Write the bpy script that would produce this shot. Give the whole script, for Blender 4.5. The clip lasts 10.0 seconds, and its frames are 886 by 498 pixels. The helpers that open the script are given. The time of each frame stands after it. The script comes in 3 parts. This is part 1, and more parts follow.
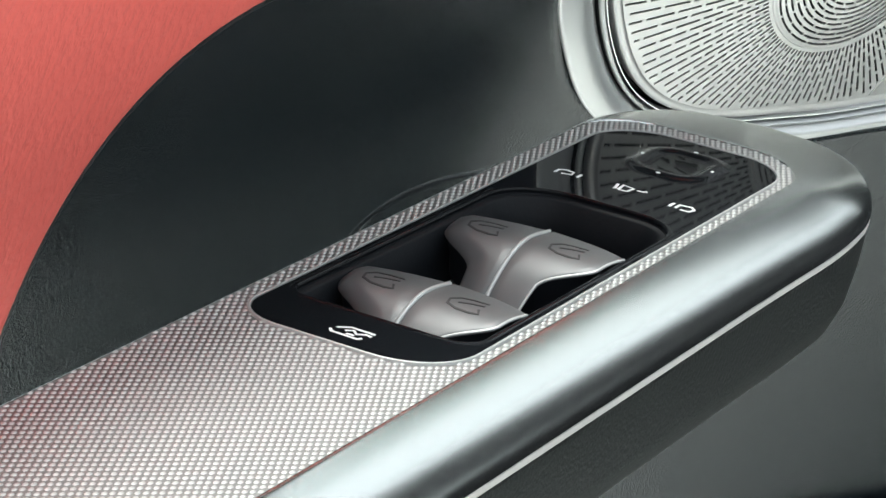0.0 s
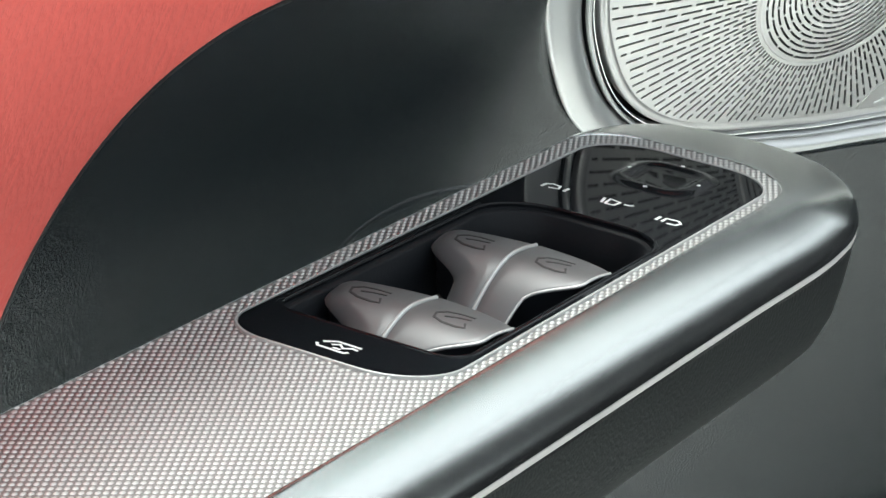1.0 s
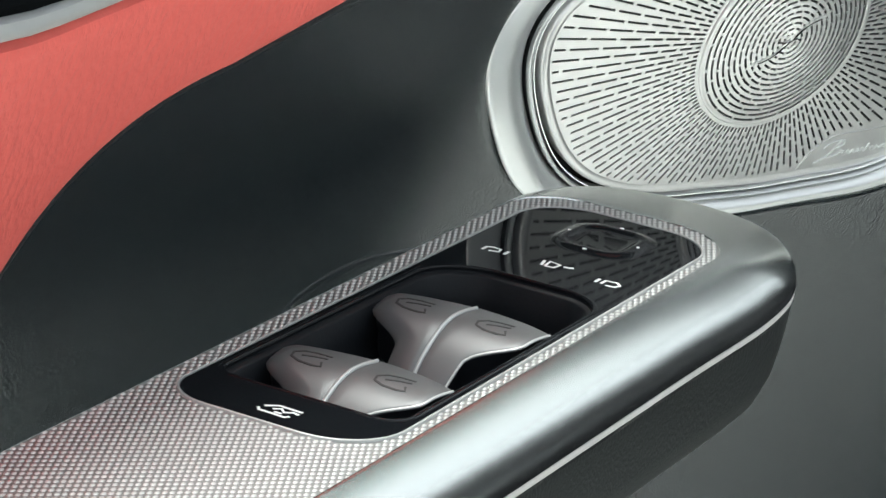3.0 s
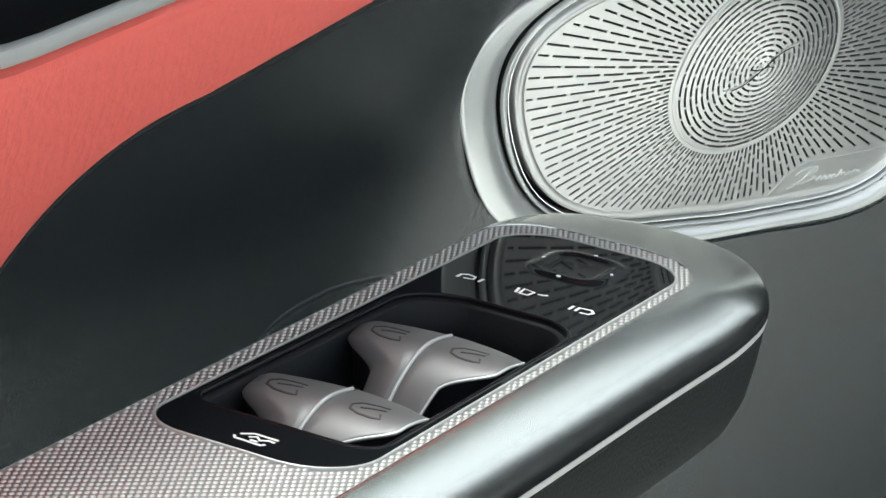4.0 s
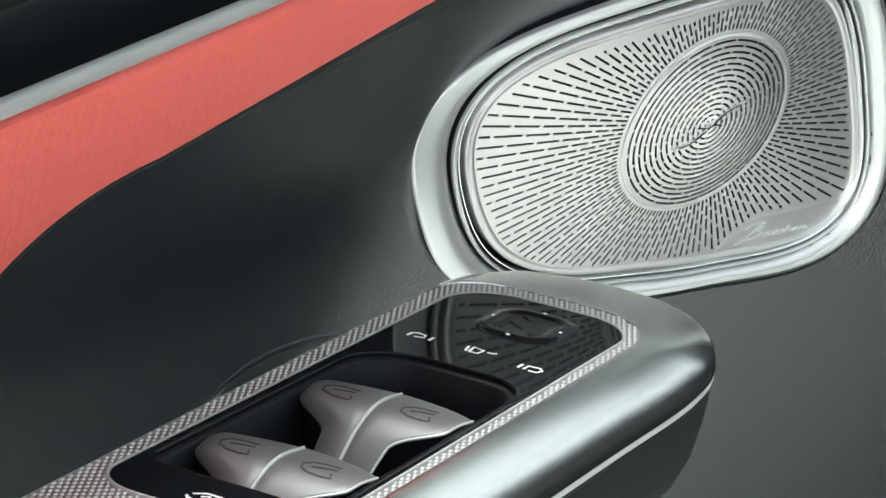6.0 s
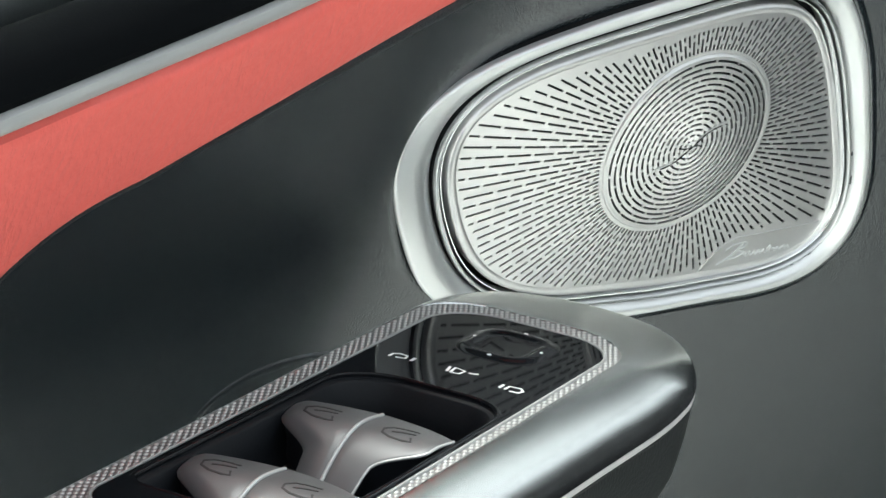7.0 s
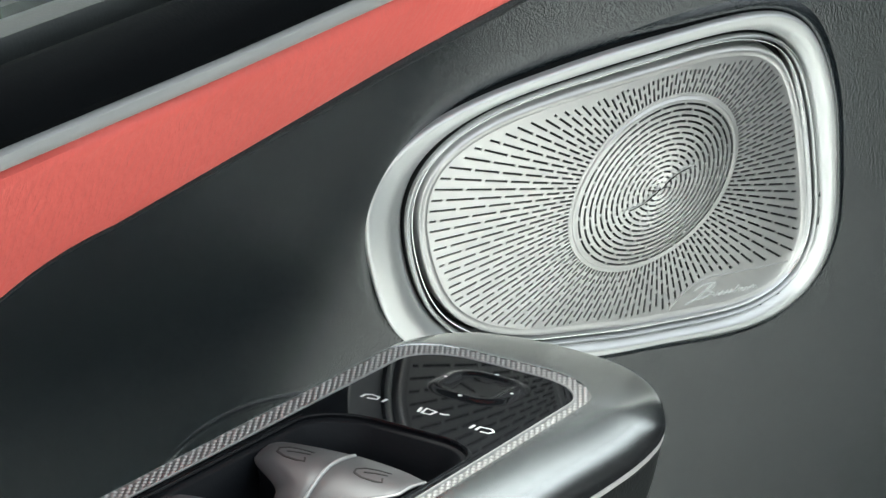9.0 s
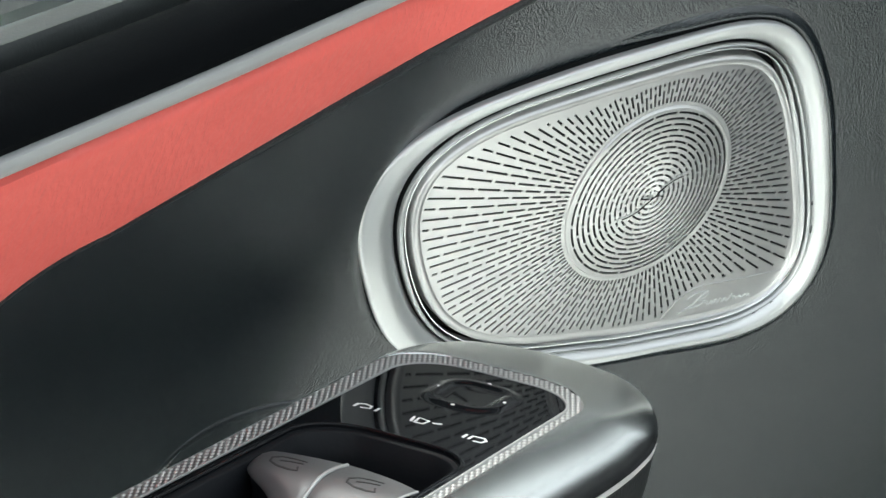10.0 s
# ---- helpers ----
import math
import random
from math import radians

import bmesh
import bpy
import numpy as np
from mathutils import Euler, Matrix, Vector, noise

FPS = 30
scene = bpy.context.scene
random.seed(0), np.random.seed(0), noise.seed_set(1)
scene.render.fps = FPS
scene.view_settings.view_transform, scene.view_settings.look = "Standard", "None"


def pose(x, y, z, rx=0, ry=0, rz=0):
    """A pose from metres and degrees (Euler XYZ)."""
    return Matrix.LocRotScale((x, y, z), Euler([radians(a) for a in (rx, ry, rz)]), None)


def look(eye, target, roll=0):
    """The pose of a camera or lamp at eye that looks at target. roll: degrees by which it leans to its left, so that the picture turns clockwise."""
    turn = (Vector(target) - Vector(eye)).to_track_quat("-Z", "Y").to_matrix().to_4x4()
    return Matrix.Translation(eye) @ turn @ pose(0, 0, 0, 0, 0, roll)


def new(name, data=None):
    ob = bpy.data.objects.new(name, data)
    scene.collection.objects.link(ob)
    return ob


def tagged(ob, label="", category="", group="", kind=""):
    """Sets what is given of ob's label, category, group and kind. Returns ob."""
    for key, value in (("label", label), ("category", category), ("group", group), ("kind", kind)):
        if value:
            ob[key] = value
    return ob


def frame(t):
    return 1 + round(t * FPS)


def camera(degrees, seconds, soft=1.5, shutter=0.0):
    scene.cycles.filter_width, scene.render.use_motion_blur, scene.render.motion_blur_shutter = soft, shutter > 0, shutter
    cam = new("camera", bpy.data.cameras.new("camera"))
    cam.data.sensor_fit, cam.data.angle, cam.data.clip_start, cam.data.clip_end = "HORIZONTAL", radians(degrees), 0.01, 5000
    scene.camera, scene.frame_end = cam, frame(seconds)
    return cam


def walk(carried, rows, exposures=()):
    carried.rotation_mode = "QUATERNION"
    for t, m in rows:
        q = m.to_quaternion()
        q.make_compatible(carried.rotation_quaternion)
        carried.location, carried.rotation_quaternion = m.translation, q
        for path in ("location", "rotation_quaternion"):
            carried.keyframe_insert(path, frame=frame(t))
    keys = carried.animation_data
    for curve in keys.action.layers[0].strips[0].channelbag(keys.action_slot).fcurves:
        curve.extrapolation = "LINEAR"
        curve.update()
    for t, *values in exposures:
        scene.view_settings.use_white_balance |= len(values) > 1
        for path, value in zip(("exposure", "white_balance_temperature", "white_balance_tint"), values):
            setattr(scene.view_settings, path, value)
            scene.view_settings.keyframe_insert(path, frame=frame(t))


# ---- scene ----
cam = camera(16.873, 10.0)
PATH = [
    (0, (-0.64985, -0.26389, 0.21724), (0.19364, 0.15824, -0.11493), 6.98),
    (0.5, (-0.65026, -0.26501, 0.21746), (0.19364, 0.15754, -0.11314), 6.83),
    (1, (-0.65049, -0.26638, 0.21767), (0.19501, 0.15576, -0.10933), 6.79),
    (1.5, (-0.65131, -0.26765, 0.21796), (0.19702, 0.15275, -0.10388), 6.74),
    (2, (-0.65249, -0.26871, 0.21855), (0.19955, 0.14883, -0.09719), 6.69),
    (2.5, (-0.65339, -0.26998, 0.21978), (0.20147, 0.14524, -0.09135), 6.62),
    (3, (-0.65428, -0.27135, 0.22142), (0.20293, 0.14194, -0.08580), 6.66),
    (4.5, (-0.65986, -0.27435, 0.22649), (0.20507, 0.13082, -0.06969), 6.72),
    (5, (-0.66197, -0.27579, 0.22846), (0.20558, 0.12691, -0.06341), 6.73),
    (5.5, (-0.66345, -0.27729, 0.23033), (0.20607, 0.12378, -0.05790), 6.75),
    (7, (-0.66657, -0.28110, 0.23388), (0.20773, 0.11600, -0.04524), 6.75),
    (7.5, (-0.66839, -0.28232, 0.23466), (0.20734, 0.11389, -0.04122), 6.70),
    (8, (-0.67071, -0.28332, 0.23552), (0.20685, 0.11151, -0.03653), 6.75),
    (8.5, (-0.67212, -0.28390, 0.23641), (0.20710, 0.10935, -0.03252), 6.78),
    (9, (-0.67276, -0.28427, 0.23729), (0.20792, 0.10747, -0.02906), 6.76),
    (9.5, (-0.67286, -0.28448, 0.23799), (0.20865, 0.10623, -0.02716), 6.76),
    (10, (-0.67292, -0.28462, 0.23863), (0.20889, 0.10573, -0.02602), 6.79),
]
walk(cam, [(t, look(eye, target, roll)) for t, eye, target, roll in PATH], [(0.0, 1.74, 6350, 3), (10.0, 1.74, 6350, 3)])

# ---- light ----
world = bpy.data.worlds.new("world")
scene.world = world
world.use_nodes = True
wn = world.node_tree
sky = wn.nodes.new("ShaderNodeTexSky")
sky.sky_type, sky.sun_disc = "NISHITA", False
sky.sun_elevation, sky.sun_rotation = radians(68), radians(34)
sky.air_density, sky.dust_density = 1.0, 4.0
wn.nodes["Background"].inputs["Strength"].default_value = 0.15
pale = wn.nodes.new("ShaderNodeHueSaturation")
pale.inputs["Saturation"].default_value = 0.20
wn.links.new(sky.outputs[0], pale.inputs["Color"])
wn.links.new(pale.outputs[0], wn.nodes["Background"].inputs[0])
sun_data = bpy.data.lights.new("sun", "SUN")
sun_data.energy, sun_data.angle, sun_data.color = 0.9, radians(20), (1.0, 0.97, 0.93)
sun = new("sun", sun_data)
sun.matrix_world = look((0.21, 0.31, 0.927), (0, 0, 0))


# ---- materials ----
def material(name, colour, rough, metal=0.0, bump=0.0, scale=400.0, vary=0.06, coat=0.0, ior=1.5, cells=False, stretch=None, rough_vary=0.0):
    m = bpy.data.materials.new(name)
    m.use_nodes = True
    nt = m.node_tree
    b = nt.nodes["Principled BSDF"]
    b.inputs["Roughness"].default_value = rough
    b.inputs["Metallic"].default_value = metal
    b.inputs["IOR"].default_value = ior
    b.inputs["Coat Weight"].default_value = coat
    b.inputs["Coat Roughness"].default_value = 0.05
    geo = nt.nodes.new("ShaderNodeTexCoord")
    vec = geo.outputs["Object"]
    if stretch:
        mp = nt.nodes.new("ShaderNodeMapping")
        mp.inputs["Scale"].default_value = stretch
        nt.links.new(vec, mp.inputs["Vector"])
        vec = mp.outputs["Vector"]
    big = nt.nodes.new("ShaderNodeTexNoise")
    big.inputs["Scale"].default_value = 22.0
    big.inputs["Detail"].default_value = 4.0
    nt.links.new(geo.outputs["Object"], big.inputs["Vector"])
    ramp = nt.nodes.new("ShaderNodeMix")
    ramp.data_type = "RGBA"
    ramp.inputs["A"].default_value = (*[c * (1 - vary) for c in colour], 1)
    ramp.inputs["B"].default_value = (*[min(1, c * (1 + vary)) for c in colour], 1)
    nt.links.new(big.outputs["Fac"], ramp.inputs["Factor"])
    nt.links.new(ramp.outputs["Result"], b.inputs["Base Color"])
    fine = nt.nodes.new("ShaderNodeTexVoronoi" if cells else "ShaderNodeTexNoise")
    fine.inputs["Scale"].default_value = scale
    if not cells:
        fine.inputs["Detail"].default_value = 3.0
    nt.links.new(vec, fine.inputs["Vector"])
    height = fine.outputs["Distance"] if cells else fine.outputs["Fac"]
    if rough_vary:
        mr = nt.nodes.new("ShaderNodeMapRange")
        mr.inputs["To Min"].default_value, mr.inputs["To Max"].default_value = rough - rough_vary, rough + rough_vary
        nt.links.new(height, mr.inputs["Value"])
        nt.links.new(mr.outputs["Result"], b.inputs["Roughness"])
    if bump:
        bn = nt.nodes.new("ShaderNodeBump")
        bn.inputs["Strength"].default_value = bump
        bn.inputs["Distance"].default_value = 0.0005
        nt.links.new(height, bn.inputs["Height"])
        nt.links.new(bn.outputs["Normal"], b.inputs["Normal"])
    return m


SATIN = material("satin_aluminium", (0.575, 0.595, 0.58), 0.21, 1.0, bump=0.006, scale=1500, vary=0.03)
MESH = material("woven_metal", (0.53, 0.53, 0.52), 0.44, 0.75, vary=0.05)
MESH_BASE = material("woven_metal_base", (0.27, 0.27, 0.265), 0.5, 0.8, vary=0.1)
STRIP = material("accent_metal", (0.62, 0.60, 0.58), 0.4, 0.3, vary=0.05)
DARK = material("dark_soft_plastic", (0.014, 0.016, 0.0155), 0.45, bump=0.5, scale=900, vary=0.15)
PANEL = material("grained_door_plastic", (0.0066, 0.0106, 0.0130), 0.26, bump=0.42, scale=1400, vary=0.12, ior=1.95)
LEATHER = material("red_leather", (0.70, 0.123, 0.101), 0.46, bump=0.85, scale=430, vary=0.07, stretch=(1.0, 1.0, 0.5))
PANEL_EDGE = material("dark_panel_edge", (0.013, 0.016, 0.018), 0.40, bump=0.9, scale=1500, vary=0.2)
GLOSS = material("piano_black", (0.004, 0.0045, 0.0055), 0.04, vary=0.1, ior=1.22)
BLACK = material("matt_black_plastic", (0.005, 0.006, 0.0078), 0.55, bump=0.1, scale=900, vary=0.1, ior=1.25)
ROCKER = material("satin_grey_rocker", (0.112, 0.114, 0.118), 0.38, 0.35, bump=0.06, scale=2500, vary=0.04)
CHROME = material("polished_metal", (0.88, 0.89, 0.90), 0.12, 1.0, vary=0.02)
SILVER = material("matt_silver_grille", (0.595, 0.592, 0.585), 0.36, 0.9, bump=0.03, scale=1500, vary=0.03)
SILVER_TRIM = material("silver_painted_trim", (0.44, 0.445, 0.44), 0.38, 0.35, bump=0.05, scale=900, vary=0.04)
RING = material("satin_ring", (0.50, 0.51, 0.51), 0.32, 1.0, bump=0.02, scale=1500, vary=0.03)
SURROUND = material("satin_silver_surround", (0.68, 0.69, 0.685), 0.47, 0.9, bump=0.03, scale=1500, vary=0.03)
GAP = material("dark_gap", (0.005, 0.0055, 0.006), 0.75, vary=0.1, ior=1.25)
BACK = material("dark_slot_plate", (0.020, 0.022, 0.022), 0.8, bump=0.4, scale=1500, vary=0.2)
PRINT = material("white_print", (0.80, 0.81, 0.80), 0.5, vary=0.02)
ENGRAVE = material("engraved_line", (0.015, 0.015, 0.016), 0.5, vary=0.05)
GROUND = material("concrete", (0.77, 0.79, 0.753), 0.8, bump=0.5, scale=60, vary=0.25)

RUBBER = material("window_seal_rubber", (0.022, 0.026, 0.026), 0.5, bump=0.2, scale=900, vary=0.1)
SILL = material("matt_black_sill", (0.0025, 0.003, 0.0036), 0.9, bump=0.2, scale=900, vary=0.1, ior=1.1)
GLASS = material("tinted_glass", (0.66, 0.72, 0.69), 0.0, ior=1.2, vary=0.01)
GLASS.node_tree.nodes["Principled BSDF"].inputs["Transmission Weight"].default_value = 1.0

CM = 0.01


# ---- mesh helpers ----
def finish(name, bm, mat, parent=None, label="", smooth=40, kind=""):
    me = bpy.data.meshes.new(name)
    bmesh.ops.remove_doubles(bm, verts=bm.verts, dist=1e-6)
    bmesh.ops.recalc_face_normals(bm, faces=bm.faces)
    bm.to_mesh(me)
    bm.free()
    me.materials.append(mat)
    if smooth:
        for p in me.polygons:
            p.use_smooth = True
        me.set_sharp_from_angle(angle=radians(smooth))
    ob = new(name, me)
    ob.parent = parent
    return tagged(ob, label, kind=kind)


def part(name, bm, mat, parent, label="", smooth=40, kind=""):
    return finish(name, bm, mat, parent, label, smooth, kind)


def thing(name, label, category, at=(0, 0, 0), group=""):
    ob = new(name)
    ob.location = Vector(at) * CM
    ob.empty_display_size = 0.01
    return tagged(ob, label, category, group)


def grid(bm, rows, closed=False):
    """Quads between rows of points in centimetres."""
    vs = [[bm.verts.new(Vector(p) * CM) for p in row] for row in rows]
    for a, b in zip(vs, vs[1:]):
        n = len(a)
        for i in range(n if closed else n - 1):
            j = (i + 1) % n
            bm.faces.new((a[i], a[j], b[j], b[i]))
    return vs


def sheet(outlines, z, bm=None):
    """A flat face at z between an outline and the holes in it."""
    bm = bm or bmesh.new()
    edges = []
    for line in outlines:
        vs = [bm.verts.new((x * CM, y * CM, z * CM)) for x, y in line]
        edges += [bm.edges.new((vs[i], vs[(i + 1) % len(vs)])) for i in range(len(vs))]
    bmesh.ops.triangle_fill(bm, use_beauty=True, use_dissolve=False, edges=edges)
    return bm


def rounded(corners, radii, n=10, side=6):
    """A polygon with rounded corners, counter-clockwise, the same number of points for any corners."""
    pts, k = [], len(corners)
    ends = []
    for i in range(k):
        c = Vector(corners[i])
        a, b = (Vector(corners[i - 1]) - c).normalized(), (Vector(corners[(i + 1) % k]) - c).normalized()
        half = math.acos(max(-1, min(1, a.dot(b)))) / 2
        d = radii[i] / math.tan(half)
        p, q = c + a * d, c + b * d
        arc = []
        for s in range(n + 1):
            t = s / n
            # conic that stays close to the circle
            w = math.sin(half)
            den = (1 - t) ** 2 + 2 * w * t * (1 - t) + t * t
            arc.append(((1 - t) ** 2 * p + 2 * w * t * (1 - t) * c + t * t * q) / den)
        ends.append(arc)
    for i in range(k):
        pts += ends[i]
        p, q = ends[i][-1], ends[(i + 1) % k][0]
        pts += [p.lerp(q, s / side) for s in range(1, side)]
    return [(p.x, p.y) for p in pts]


def outward(line, closed=True):
    """The outward normals of a counter-clockwise outline."""
    out, n = [], len(line)
    for i in range(n):
        a, b = Vector(line[i - 1 if closed else max(0, i - 1)]), Vector(line[(i + 1) % n if closed else min(n - 1, i + 1)])
        d = (b - a).normalized()
        out.append((d.y, -d.x))
    return out


def shifted(line, d, closed=True):
    return [(x + nx * d, y + ny * d) for (x, y), (nx, ny) in zip(line, outward(line, closed))]


def inside(line, x, y):
    hit = False
    for i in range(len(line)):
        (ax, ay), (bx, by) = line[i - 1], line[i]
        if (ay > y) != (by > y) and x < ax + (y - ay) / (by - ay) * (bx - ax):
            hit = not hit
    return hit


def tube(bm, path, r, n=8, closed=False, flat=1.0, up=(0, 0, 1)):
    """A tube round a path in centimetres."""
    m, rows = len(path), []
    for i, p in enumerate(path):
        a = Vector(path[(i - 1) % m if closed else max(0, i - 1)])
        b = Vector(path[(i + 1) % m if closed else min(m - 1, i + 1)])
        d = (b - a).normalized()
        s = d.cross(Vector(up)).normalized()
        w = s.cross(d)
        rows.append([Vector(p) + s * r * math.cos(6.2832 * k / n) + w * r * flat * math.sin(6.2832 * k / n) for k in range(n)])
    if closed:
        rows.append(rows[0])
    grid(bm, rows, True)
    return bm


def stroke(bm, line, width, z0, z1, place):
    """A flat ribbon of even width along a line, with a little thickness; place turns (x, y, z) into the thing's own."""
    n = len(line)
    left, right = [], []
    for i in range(n):
        a, b = Vector(line[max(0, i - 1)]), Vector(line[min(n - 1, i + 1)])
        d = (b - a).normalized()
        s = Vector((-d.y, d.x)) * width / 2
        left.append(Vector(line[i]) + s)
        right.append(Vector(line[i]) - s)
    rows = [[place(*left[i], z0), place(*left[i], z1), place(*right[i], z1), place(*right[i], z0)] for i in range(n)]
    vs = grid(bm, rows, True)
    bm.faces.new(vs[0]), bm.faces.new(vs[-1])
    return bm


def bezier(a, b, c, n=12):
    a, b, c = Vector(a), Vector(b), Vector(c)
    return [tuple((1 - t) ** 2 * a + 2 * t * (1 - t) * b + t * t * c) for t in (i / n for i in range(n + 1))]


# ---- the door ----
BEND = 0.75


def door_y(x, z):
    """How far out the door's inner skin lies: it runs along the car and turns in towards the front."""
    p, q = 9.14 - 0.51 * x, 7.0
    m = min(p, q)
    return m - BEND * math.log(math.exp((m - p) / BEND) + math.exp((m - q) / BEND)) - 0.352 * z


def skin(x, z, off=0.0):
    e = 0.05
    n = Vector(((door_y(x + e, z) - door_y(x - e, z)) / (2 * e), -1, (door_y(x, z + e) - door_y(x, z - e)) / (2 * e))).normalized()
    return Vector((x, door_y(x, z), z)) + n * off


def levelled(z, top, soft):
    """A height that levels off below a top."""
    return top - soft * math.log(1 + math.exp((top - z) / soft))


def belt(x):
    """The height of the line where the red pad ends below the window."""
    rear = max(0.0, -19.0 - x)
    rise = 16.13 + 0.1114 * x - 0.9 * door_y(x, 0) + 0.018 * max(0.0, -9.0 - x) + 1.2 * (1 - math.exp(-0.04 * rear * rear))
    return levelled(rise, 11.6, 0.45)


door = thing("car_door", "open car door lined in red leather and dark grained plastic", "car door")



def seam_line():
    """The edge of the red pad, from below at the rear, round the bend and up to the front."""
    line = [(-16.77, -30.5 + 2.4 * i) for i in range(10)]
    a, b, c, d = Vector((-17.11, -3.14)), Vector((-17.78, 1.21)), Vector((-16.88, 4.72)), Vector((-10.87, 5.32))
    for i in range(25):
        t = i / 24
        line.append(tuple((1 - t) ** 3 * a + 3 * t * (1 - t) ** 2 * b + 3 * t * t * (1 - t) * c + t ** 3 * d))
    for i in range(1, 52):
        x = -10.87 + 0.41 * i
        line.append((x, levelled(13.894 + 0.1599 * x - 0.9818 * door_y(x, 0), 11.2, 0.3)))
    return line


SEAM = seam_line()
rows = []
last = len(SEAM) - 1
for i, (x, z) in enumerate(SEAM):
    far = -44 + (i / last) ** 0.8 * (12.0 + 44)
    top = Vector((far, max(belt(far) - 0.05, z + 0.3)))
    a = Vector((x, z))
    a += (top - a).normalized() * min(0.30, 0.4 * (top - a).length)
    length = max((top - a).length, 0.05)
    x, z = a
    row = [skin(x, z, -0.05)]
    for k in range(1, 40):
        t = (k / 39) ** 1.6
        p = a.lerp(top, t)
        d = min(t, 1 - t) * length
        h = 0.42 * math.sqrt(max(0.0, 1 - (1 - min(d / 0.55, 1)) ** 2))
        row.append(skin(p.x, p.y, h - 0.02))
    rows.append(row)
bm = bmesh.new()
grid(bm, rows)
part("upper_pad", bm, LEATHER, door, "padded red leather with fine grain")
# an added tube stands in for the panel's rounded edge below the pad
bm = bmesh.new()
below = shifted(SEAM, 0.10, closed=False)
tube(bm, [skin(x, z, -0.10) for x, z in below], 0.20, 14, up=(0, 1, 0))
part("panel_edge", bm, PANEL_EDGE, door, "rounded edge of the dark panel along the red pad")

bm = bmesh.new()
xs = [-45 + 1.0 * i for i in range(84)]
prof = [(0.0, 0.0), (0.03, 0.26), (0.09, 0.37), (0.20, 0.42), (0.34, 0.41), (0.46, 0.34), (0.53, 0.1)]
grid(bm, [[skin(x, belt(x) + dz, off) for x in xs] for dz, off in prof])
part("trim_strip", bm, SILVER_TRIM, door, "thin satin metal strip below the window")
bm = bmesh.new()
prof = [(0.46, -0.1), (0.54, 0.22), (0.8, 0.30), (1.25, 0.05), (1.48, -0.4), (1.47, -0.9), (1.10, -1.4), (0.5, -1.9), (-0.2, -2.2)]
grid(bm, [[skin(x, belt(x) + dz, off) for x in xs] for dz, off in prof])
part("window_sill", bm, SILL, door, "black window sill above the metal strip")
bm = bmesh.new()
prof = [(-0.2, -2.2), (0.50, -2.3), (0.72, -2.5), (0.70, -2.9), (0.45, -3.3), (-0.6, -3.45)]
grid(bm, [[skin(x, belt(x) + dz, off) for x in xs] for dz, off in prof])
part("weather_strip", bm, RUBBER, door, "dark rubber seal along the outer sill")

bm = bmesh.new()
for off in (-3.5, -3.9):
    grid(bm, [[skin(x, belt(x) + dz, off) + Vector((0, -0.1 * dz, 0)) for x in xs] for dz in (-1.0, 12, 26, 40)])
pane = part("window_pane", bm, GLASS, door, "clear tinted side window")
pane.visible_shadow = False

bm = bmesh.new()
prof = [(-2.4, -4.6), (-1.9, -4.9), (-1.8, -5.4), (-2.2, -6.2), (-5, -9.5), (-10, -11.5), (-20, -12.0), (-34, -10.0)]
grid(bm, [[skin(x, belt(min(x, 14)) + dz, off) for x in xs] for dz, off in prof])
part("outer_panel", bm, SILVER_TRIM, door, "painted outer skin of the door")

bm = bmesh.new()
arc = bezier((-1.1, -4.2), (-0.72, -2.75), (4.8, -3.28), 24)
tube(bm, [skin(x, z, -0.10) for x, z in arc], 0.20, 16, up=(0, 1, 0))
part("pull_cup_rim", bm, PANEL, door, "dark moulded rim of the pull recess")

# the pocket's black puts the shade inside its opening into the colour
bm = bmesh.new()
arc = [(8 + 26 * t, -19.8 + 1.0 * math.sin(t * 2.4)) for t in (i / 24 for i in range(25))]
grid(bm, [[skin(x, z - 12, 0.05) for x, z in arc], [skin(x, z - 4, 0.8) for x, z in arc], [skin(x, z - 0.6, 1.1) for x, z in arc], [skin(x, z, 0.95) for x, z in arc], [skin(x, z - 0.3, 0.2) for x, z in arc]])
part("map_pocket", bm, BLACK, door, "map pocket at the foot of the door, its opening's shade painted black")

# ---- the speaker ----
SPOT = Vector((13.352, 0.855, 2.778))
SN = Vector((-0.417, -0.857, -0.302)).normalized()
S1 = Vector((0, 0, 1)).cross(SN).normalized()
S2 = SN.cross(S1)


def on_speaker(x, y, h=0.0):
    return S1 * x + S2 * y + SN * h


speaker = thing("speaker", "satin silver door speaker with a slotted metal grille and swirl centre", "speaker", SPOT)


def outline(flat, waves, n=224):
    """A smooth closed line: the inverse of its distance from the middle is a short sum of waves."""
    line = []
    for k in range(n):
        a = 2 * math.pi * k / n
        r = 1 / (flat + sum(c * math.cos((m + 1) * a) + d * math.sin((m + 1) * a) for m, (c, d) in enumerate(waves)))
        line.append((r * math.cos(a), r * math.sin(a)))
    return line


